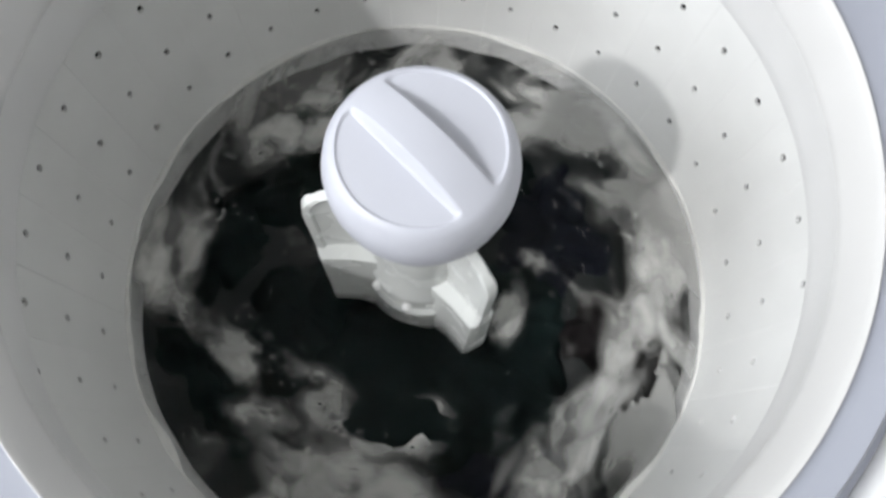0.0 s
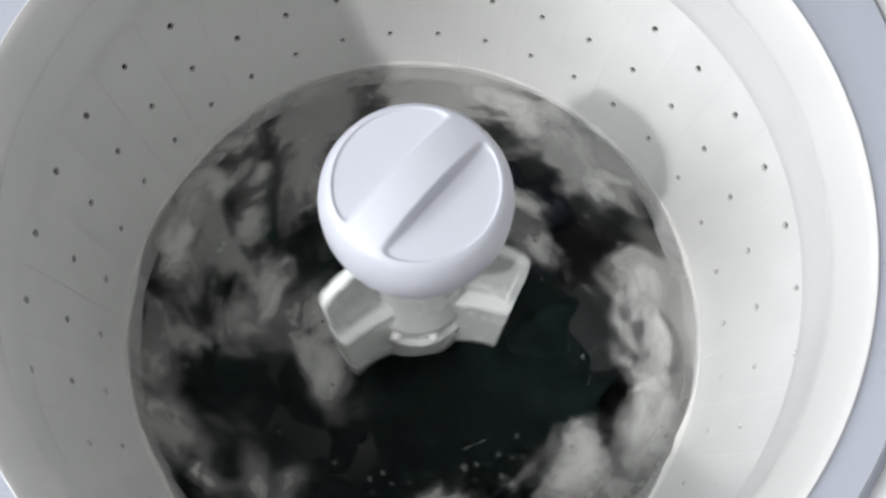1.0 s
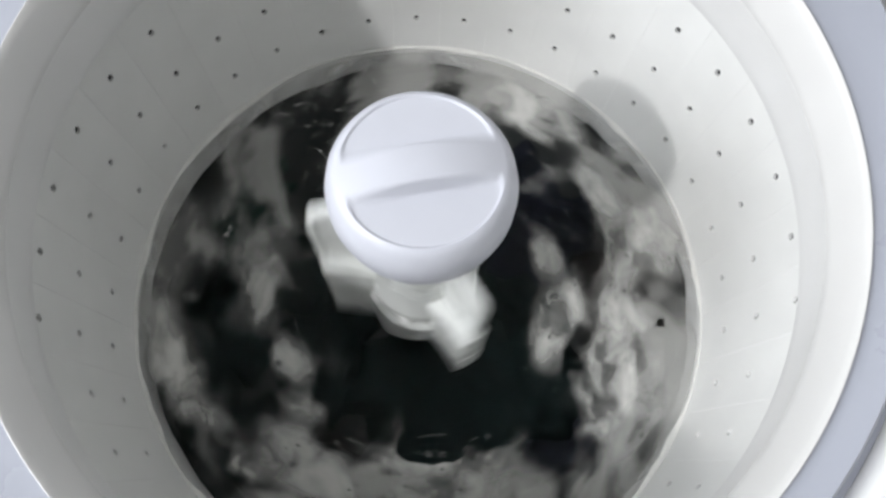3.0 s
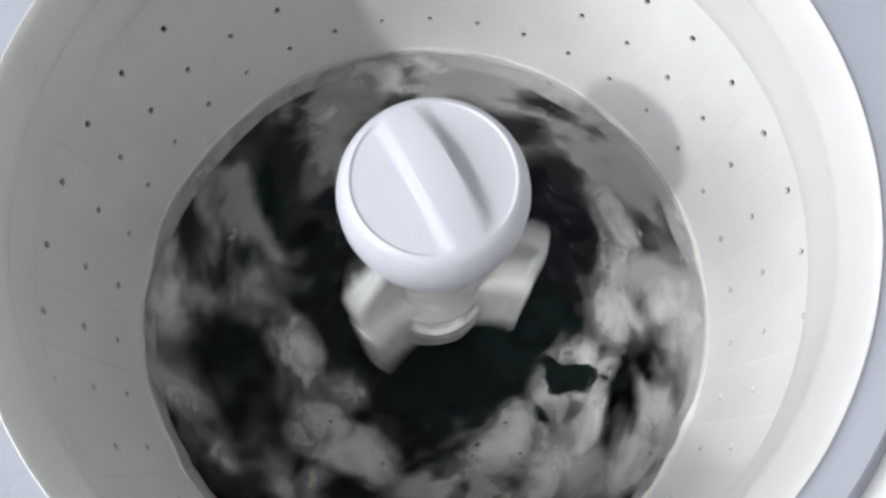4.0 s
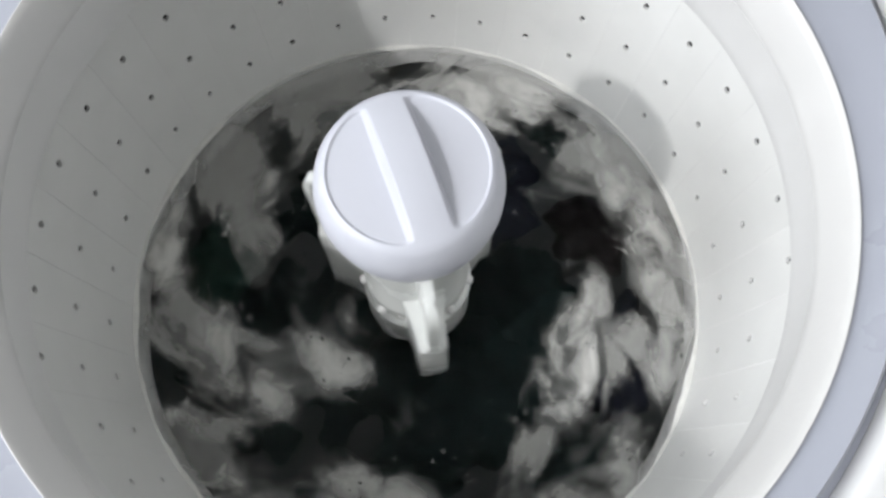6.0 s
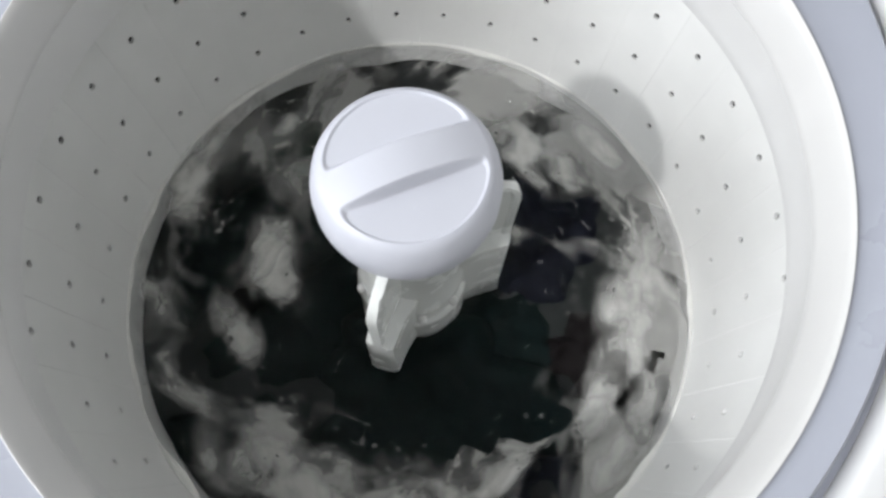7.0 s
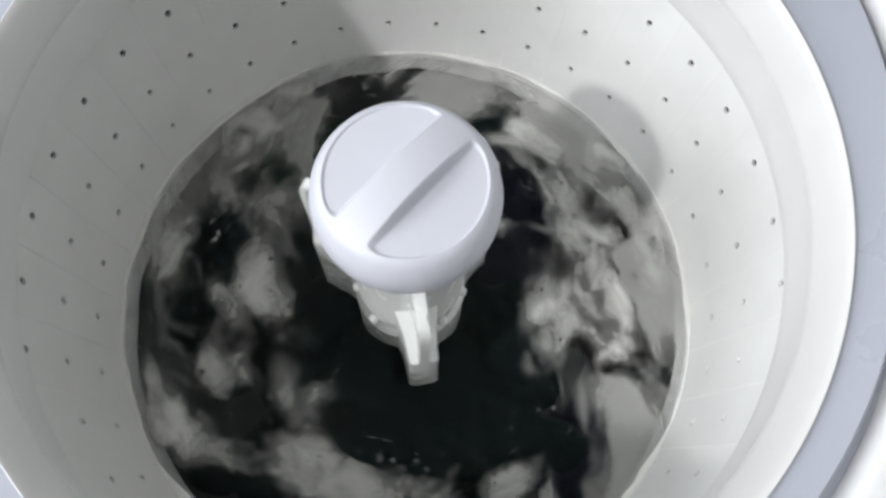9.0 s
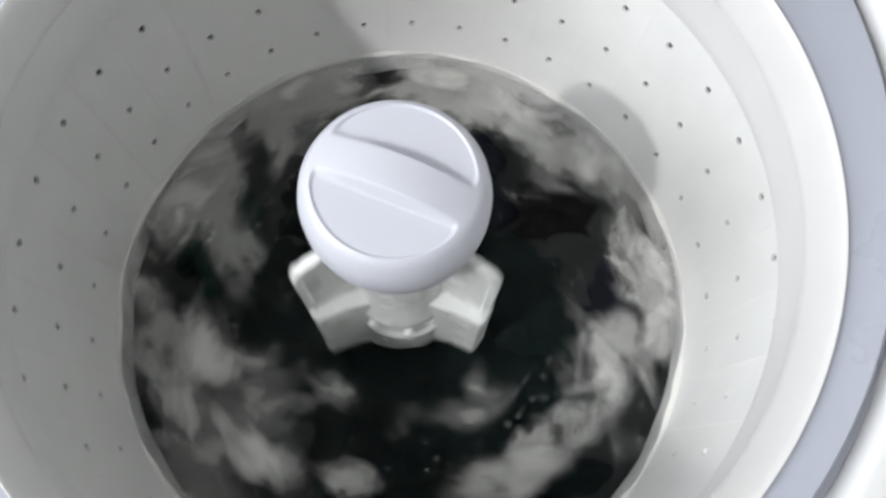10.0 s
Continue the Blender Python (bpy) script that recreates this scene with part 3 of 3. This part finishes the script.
raft("L", 0, [(0.199, -48), (0.196, -48), (0.211, -6), (0.229, 12), (0.229, -6), (0.204, -35), (0.175, -40), (0.205, -53), (0.131, -14), (0.154, -22), (0.176, -66), (0.226, -11), (0.229, -9), (0.223, 6), (0.184, -1), (0.205, -3), (0.229, 8)])
raft("L", 1, [(0.129, -109), (0.097, -96), (0.229, -34), (0.229, -30), (0.18, -46), (0.166, -106), (0.173, -63), (0.169, -98), (0.226, -41), (0.229, -41), (0.176, -98), (0.229, -41), (0.209, -19), (0.171, -66), (0.166, -104), (0.203, -56), (0.18, -26)])
raft("L", 2, [(0.219, -4), (0.206, 11), (0.229, 43), (0.213, 51), (0.229, 9), (0.206, -16), (0.18, 5), (0.136, 35), (0.143, 27), (0.229, 37), (0.229, 9), (0.229, 46), (0.229, 74), (0.183, 44), (0.179, 31), (0.18, 45), (0.229, 63)])
raft("M", 3, [(0.194, -12), (0.119, 19), (0.132, 44), (0.162, 3), (0.141, -40), (0.118, -19), (0.144, -28), (0.212, -27), (0.204, 5), (0.229, 12), (0.197, -19), (0.233, 9), (0.233, 27), (0.233, 38), (0.233, 35), (0.221, 71), (0.233, 116)])
raft("M", 4, [(0.191, -30), (0.203, -53), (0.219, -21), (0.228, -6), (0.208, -20), (0.219, -45), (0.228, -35), (0.229, -28), (0.228, -5), (0.233, -11), (0.233, -36), (0.233, -5), (0.233, 12), (0.221, 25), (0.229, 16), (0.183, 14), (0.203, 61)])
raft("M", 5, [(0.219, 1), (0.233, 26), (0.233, 58), (0.229, 70), (0.233, 25), (0.226, 4), (0.229, -5), (0.207, -10), (0.229, 28), (0.233, 25), (0.197, -8), (0.215, 17), (0.203, 47), (0.16, 21), (0.132, -8), (0.127, -7), (0.233, 35)])
raft("M", 6, [(0.191, 130), (0.225, 124), (0.233, 147), (0.233, 158), (0.223, 79), (0.221, 28), (0.231, 99), (0.203, 63), (0.233, 61), (0.216, 66), (0.177, 50), (0.227, 123), (0.178, 135), (0.162, 157), (0.233, 129), (0.224, 104), (0.229, 153)])
raft("M", 7, [(0.233, 175), (0.214, 171), (0.227, 161), (0.233, 181), (0.216, 204), (0.225, 182), (0.233, 178), (0.233, 123), (0.199, 107), (0.233, 160), (0.233, 151), (0.233, 178), (0.229, 203), (0.233, 196), (0.228, 206), (0.209, 177), (0.184, 224)])
raft("M", 8, [(0.182, -132), (0.217, -151), (0.233, -151), (0.213, -148), (0.223, -143), (0.22, -161), (0.23, -151), (0.23, -175), (0.214, -171), (0.233, -145), (0.233, -172), (0.233, -145), (0.225, -147), (0.148, -153), (0.166, -171), (0.194, -199), (0.233, -175)])
raft("M", 9, [(0.203, -123), (0.202, -138), (0.191, -131), (0.192, -133), (0.175, -104), (0.232, -133), (0.196, -126), (0.229, -158), (0.22, -152), (0.216, -125), (0.219, -139), (0.198, -120), (0.164, -87), (0.124, -105), (0.13, -141), (0.134, -138), (0.112, -63)])
raft("M", 10, [(0.129, -99), (0.097, -102), (0.188, -48), (0.212, -43), (0.163, -69), (0.148, -117), (0.142, -67), (0.162, -129), (0.164, -147), (0.089, -136), (0.125, -193), (0.145, -163), (0.132, -181), (0.095, -207), (0.135, -189), (0.155, -211), (0.178, -166)])
raft("M", 11, [(0.184, -103), (0.197, -144), (0.095, -161), (0.147, -130), (0.154, -112), (0.207, -142), (0.151, -120), (0.214, -137), (0.188, -117), (0.179, -106), (0.198, -123), (0.166, -102), (0.119, -65), (0.124, -75), (0.17, -113), (0.201, -128), (0.183, -61)])
raft("M", 12, [(0.215, 168), (0.154, 154), (0.142, 167), (0.115, 155), (0.115, 166), (0.173, 146), (0.136, 199), (0.217, 144), (0.221, 152), (0.204, 191), (0.148, 160), (0.219, 171), (0.233, 163), (0.233, 175), (0.233, 165), (0.233, 173), (0.224, 203)])
raft("S", 13, [(0.17, 126), (0.171, 126), (0.175, 155), (0.238, 170), (0.14, 186), (0.141, 192), (0.121, 207), (0.126, 158), (0.134, 181), (0.16, 211), (0.159, 199), (0.154, 237), (0.137, 263), (0.164, 238), (0.184, 203), (0.196, 222), (0.166, 255)])
raft("S", 14, [(0.17, -152), (0.21, -172), (0.233, -167), (0.21, -162), (0.168, -166), (0.165, -155), (0.111, -127), (0.186, -189), (0.167, -165), (0.192, -158), (0.171, -170), (0.167, -146), (0.162, -154), (0.148, -172), (0.116, -175), (0.152, -169), (0.103, -124)])
raft("S", 15, [(0.087, -26), (0.118, -23), (0.216, 7), (0.208, 21), (0.113, -2), (0.104, 6), (0.173, -9), (0.171, -9), (0.116, 10), (0.14, -1), (0.197, -37), (0.179, 3), (0.17, -14), (0.143, -39), (0.186, -63), (0.198, -47), (0.233, -9)])
raft("S", 16, [(0.238, 30), (0.227, 68), (0.233, 68), (0.231, 113), (0.233, 42), (0.203, 14), (0.195, 20), (0.216, 6), (0.233, 36), (0.233, 59), (0.233, 37), (0.231, 53), (0.232, 82), (0.203, 61), (0.204, 51), (0.236, 66), (0.233, 81)])
raft("S", 17, [(0.214, 62), (0.226, 79), (0.198, 142), (0.233, 142), (0.224, 85), (0.211, 72), (0.205, 121), (0.219, 76), (0.232, 75), (0.153, 136), (0.204, 130), (0.229, 148), (0.238, 151), (0.166, 173), (0.22, 140), (0.231, 157), (0.224, 163)])


def bubbles(count, seed, r0, r1, spread, big):
    """Suds bubbles in loose clusters, and scattered glint beads; each a thin half ball."""
    rnd = random.Random(seed)
    verts, faces = [], []
    seg, rings = 10, 4
    spots = [(rnd.uniform(r0, r1), rnd.uniform(0, 2 * math.pi)) for _ in range(max(1, count // 9))]
    for _ in range(count):
        r, a = rnd.choice(spots)
        cx, cy = r * math.cos(a) + rnd.gauss(0, spread), r * math.sin(a) + rnd.gauss(0, spread)
        if not 0.095 < math.hypot(cx, cy) < 0.250:
            continue
        rad = 0.0006 + big * rnd.random() ** 3
        base = len(verts)
        for k in range(rings):
            e = math.pi / 2 * k / rings
            for i in range(seg):
                t = 2 * math.pi * i / seg
                verts.append((cx + rad * math.cos(e) * math.cos(t), cy + rad * math.cos(e) * math.sin(t), rad * math.sin(e)))
        verts.append((cx, cy, rad))
        for k in range(rings - 1):
            for i in range(seg):
                j = (i + 1) % seg
                faces.append((base + k * seg + i, base + k * seg + j, base + (k + 1) * seg + j, base + (k + 1) * seg + i))
        for i in range(seg):
            faces.append((base + (rings - 1) * seg + i, base + (rings - 1) * seg + (i + 1) % seg, base + rings * seg))
    me = bpy.data.meshes.new("bubbles")
    me.from_pydata(verts, [], faces)
    me.materials.append(M_BUBBLE)
    for p in me.polygons:
        p.use_smooth = True
    ob = new("bubbles", me)
    ob.location.z = WATER_Z + 0.0125
    return tagged(ob, "tiny clear suds bubbles and glint beads on the water", "bubbles", kind="stuff")


# first set: bubble clusters; second: scattered beads added as glints on the water
BUBBLES = [bubbles(150, 21, 0.14, 0.24, 0.016, 0.0034), bubbles(170, 22, 0.12, 0.245, 0.045, 0.0012)]


def ripples(count, seed, r0, r1):
    """Short curved wavelets on the swirling water, added to catch its glints."""
    rnd = random.Random(seed)
    verts, faces = [], []
    for _ in range(count):
        r, a = rnd.uniform(r0, r1), rnd.uniform(0, 2 * math.pi)
        long, wide, high = rnd.uniform(0.004, 0.013), rnd.uniform(0.0005, 0.0010), rnd.uniform(0.0004, 0.0008)
        lean = rnd.uniform(-0.12, 0.12)
        base, n = len(verts), 8
        for k in range(n + 1):
            f = k / n
            t = a + (f - 0.5) * long / r
            c, q = math.cos(t), math.sin(t)
            rr = r + lean * (f - 0.5) * long
            taper = math.sin(math.pi * (0.08 + 0.84 * f))
            for d, h in ((-1, 0), (-0.5, 0.75), (0, 1), (0.5, 0.75), (1, 0)):
                verts.append(((rr + d * wide * taper) * c, (rr + d * wide * taper) * q, h * high * taper))
        for k in range(n):
            for d in range(4):
                p = base + 5 * k + d
                faces.append((p, p + 5, p + 6, p + 1))
    me = bpy.data.meshes.new("ripples")
    me.from_pydata(verts, [], faces)
    me.materials.append(M_BUBBLE)
    for p in me.polygons:
        p.use_smooth = True
    ob = new("ripples", me)
    ob.location.z = WATER_Z + 0.0145
    return tagged(ob, "small glinting ripples on the swirling wash water", "ripples", kind="stuff")


BUBBLES.append(ripples(95, 31, 0.115, 0.240))


def garment(name, mat, size, lift, seed, label, squash=0.7, fold=0.012):
    """A wet crumpled garment: thick, irregular in outline, with folds."""
    rnd = random.Random(seed)
    ox, oy = rnd.uniform(0, 50), rnd.uniform(0, 50)
    bm = bmesh.new()
    seg, rings = 72, 26
    tops, bots = [], []
    for k in range(1, rings + 1):
        f = k / rings
        tr, br = [], []
        for i in range(seg):
            a = 2 * math.pi * i / seg
            c, s = math.cos(a), math.sin(a)
            out = 0.72 + 0.42 * noise.noise((c * 1.3 + ox, s * 1.3 + oy, 0)) + 0.18 * noise.noise((c * 3.5 + ox, s * 3.5, 5))
            x, y = size * out * f * c, size * squash * out * f * s
            big = noise.noise((x * 14 + ox, y * 14 + oy, 1.0))
            ridge = 1 - 2 * abs(noise.noise((x * 30 + oy + 0.8 * big, y * 24 + ox, 2.0)))
            small = noise.noise((x * 75 + ox, y * 75 + oy, 3.0))
            h = fold * (0.9 * big + 0.55 * ridge + 0.22 * small) - 0.030 * f ** 4
            tr.append(bm.verts.new((x, y, h)))
            br.append(bm.verts.new((x * 0.97, y * 0.97, h - 0.010 - 0.008 * (1 - f))))
        tops.append(tr)
        bots.append(br)
    ct = bm.verts.new((0, 0, sum(v.co.z for v in tops[0]) / seg))
    cb = bm.verts.new((0, 0, ct.co.z - 0.018))
    for lay, cen in ((tops, ct), (bots, cb)):
        for a, b in zip(lay, lay[1:]):
            for i in range(seg):
                j = (i + 1) % seg
                bm.faces.new((a[i], a[j], b[j], b[i]))
        for i in range(seg):
            bm.faces.new((lay[0][i], lay[0][(i + 1) % seg], cen))
    for i in range(seg):
        j = (i + 1) % seg
        bm.faces.new((tops[-1][i], tops[-1][j], bots[-1][j], bots[-1][i]))
    ob = part(name, bm, mat)
    return tagged(ob, label, "laundry", group="laundry in the basket")


# object, distance from the axis, direction, own turn, height over the water, share of the agitator's turn
LAUNDRY = []


def wash(name, mat, size, r, a, own, lift, share, seed, label, squash=0.7, fold=0.012):
    LAUNDRY.append((garment(name, mat, size, lift, seed, label, squash, fold), r, a, own, WATER_Z + lift - 0.0115, share))


BLACK_SHIRT = "soaked black cotton shirt under cloudy water"
wash("trousers", M_BLACK, 0.165, 0.110, -72, 0, 0.0185, 0.06, 1, "soaked black cotton trousers bunched round the agitator", 0.70, 0.007)
wash("shirt", M_BLACK, 0.125, 0.105, -150, 60, 0.002, 0.10, 2, BLACK_SHIRT)
wash("shirt", M_BLACK, 0.125, 0.110, -15, 100, 0.001, 0.10, 3, BLACK_SHIRT)
wash("sweater", M_NAVY, 0.120, 0.130, 45, 120, 0.004, 0.14, 4, "soaked dark navy knitted sweater with many folds", 0.8, 0.014)
wash("shirt", M_BLACK, 0.130, 0.125, 110, 20, 0.001, 0.12, 5, BLACK_SHIRT, 0.8)
wash("shirt", M_BLACK, 0.120, 0.120, 165, 20, 0.001, 0.12, 16, BLACK_SHIRT, 0.8)
wash("towel", M_GREEN, 0.110, 0.190, 145, 60, 0.000, 0.14, 6, "soaked dark green towel near the basket wall", 0.55)
wash("shirt", M_BLACK, 0.115, 0.190, -170, 90, 0.002, 0.14, 7, BLACK_SHIRT, 0.65)
wash("shorts", M_WINE, 0.090, 0.175, 5, 0, 0.000, 0.16, 8, "soaked dark wine-red shorts below the surface", 0.7)
wash("sweater", M_NAVY, 0.105, 0.195, -38, 45, 0.001, 0.15, 9, "soaked dark navy knitted sweater with many folds", 0.65, 0.014)
wash("trousers", M_BLACK, 0.130, 0.190, -125, -25, 0.002, 0.12, 10, "soaked black cotton trousers near the basket wall", 0.6)
wash("trousers", M_BLACK, 0.120, 0.195, -75, 10, 0.001, 0.12, 13, "soaked black cotton trousers near the basket wall", 0.55)
wash("sock", M_BLACK, 0.070, 0.215, 85, -5, 0.001, 0.18, 11, "soaked black sock near the basket wall", 0.5)
wash("sock", M_BLACK, 0.065, 0.215, 30, 115, 0.000, 0.18, 12, "soaked black sock near the basket wall", 0.5)

# the agitator's turn in degrees, every tenth of a second
TURN = [-46, -49, -47, -44, -25, 15, 72, 132, 185, 212, 230, 248, 257, 258, 255, 234, 195, 145, 80, 33, 3, -8, -16, -27, -34, -35, -16, 20, 75, 130, 190, 235, 262, 275, 282, 283, 275, 255, 225, 175, 118, 55, 25, 8, -5, -15, -18, -18, -10, 20,
        75, 125, 185, 235, 260, 275, 288, 295, 298, 297, 290, 265, 220, 165, 110, 70, 45, 30, 24, 22, 22, 50, 85, 155, 210, 267, 295, 312, 328, 342, 337, 328, 308, 268, 225, 165, 105, 82, 68, 55, 48, 43, 43, 52, 85, 139, 195, 255, 298, 315, 338]


# the agitator's sway off the axis: seconds, millimetres to the side and to the back
SWAY = ((0.0, 3.0, 0.6), (0.5, -3.0, 0.0), (1.0, -1.6, 2.4), (1.5, 4.0, 1.6), (2.0, 3.3, -0.7), (2.5, -0.6, 0.3), (3.3, 2.0, 0.0), (4.0, 5.0, -1.0), (4.5, 0.0, -0.4), (5.0, 3.2, -1.5), (5.5, -1.4, 2.2),
        (6.2, 0.0, 0.0), (7.0, -1.1, -0.5), (7.5, -2.5, 1.8), (8.0, -1.8, -0.5), (8.5, 3.1, 0.6), (9.0, 0.6, -2.0), (9.5, 1.2, 0.6), (10.0, -1.6, -1.1))


def sway(t):
    times = [row[0] for row in SWAY]
    return [float(np.interp(t, times, [row[k] for row in SWAY])) / 1000 for k in (1, 2)]


def motions():
    walk(AGITATOR, [(i / 10, pose(sway(i / 10)[0] - 0.002, sway(i / 10)[1], 0, 0, -0.8, 0) @ pose(0, 0, 0, 0, 0, a)) for i, a in enumerate(TURN)])
    walk(BASKET, [(t, pose(0, 0, 0, 0, 0, a)) for t, a in BASKET_TURN])
    mean, flow, lag = sum(TURN) / len(TURN), [], TURN[0]
    for a in TURN:
        lag += 0.45 * (a - lag)
        flow.append(lag - mean)
    for film, share in zip(SUDS, (0.30,)):
        walk(film, [(i / 10, pose(0, 0, 0, 0, 0, 35 + share * f)) for i, f in enumerate(flow)])
    for ob, z, places in RAFTS:
        rows = [(t, r, a) for t, (r, a) in zip(RAFT_TIMES, places)]
        for (t0, r0, a0), (t1, r1, a1) in list(zip(rows, rows[1:])):
            if t1 - t0 > 1:
                mid = (t0 + t1) / 2
                push = flow[round(mid * 10)] - (flow[round(t0 * 10)] + flow[round(t1 * 10)]) / 2
                rows.append((mid, (r0 + r1) / 2, (a0 + a1) / 2 + max(-25, min(25, 0.12 * push))))
        walk(ob, [(t, pose(r * math.cos(radians(a)), r * math.sin(radians(a)), z, 0, 0, a)) for t, r, a in sorted(rows)])
    walk(FOAM, [(i / 10, pose(0, 0, FOAM.location.z, 0, 0, 0.08 * f)) for i, f in enumerate(flow)])
    for foam, share in zip(BUBBLES, (0.20, 0.13, 0.26)):
        walk(foam, [(i / 10, pose(0, 0, foam.location.z, 0, 0, share * f)) for i, f in enumerate(flow)])
    for n, (ob, r, a, own, z, share) in enumerate(LAUNDRY):
        rows = []
        for i, f in enumerate(flow):
            if i % 2 == 0:
                b = radians(a + share * f + 8 * math.sin(0.05 * i + n))
                bob = 0.0025 * math.sin(0.29 * i + 1.7 * n)
                rows.append((i / 10, pose(r * math.cos(b), r * math.sin(b), z + bob, 3 * math.sin(0.2 * i + n), 3 * math.cos(0.23 * i + n), own + math.degrees(b) - a)))
        walk(ob, rows)


motions()
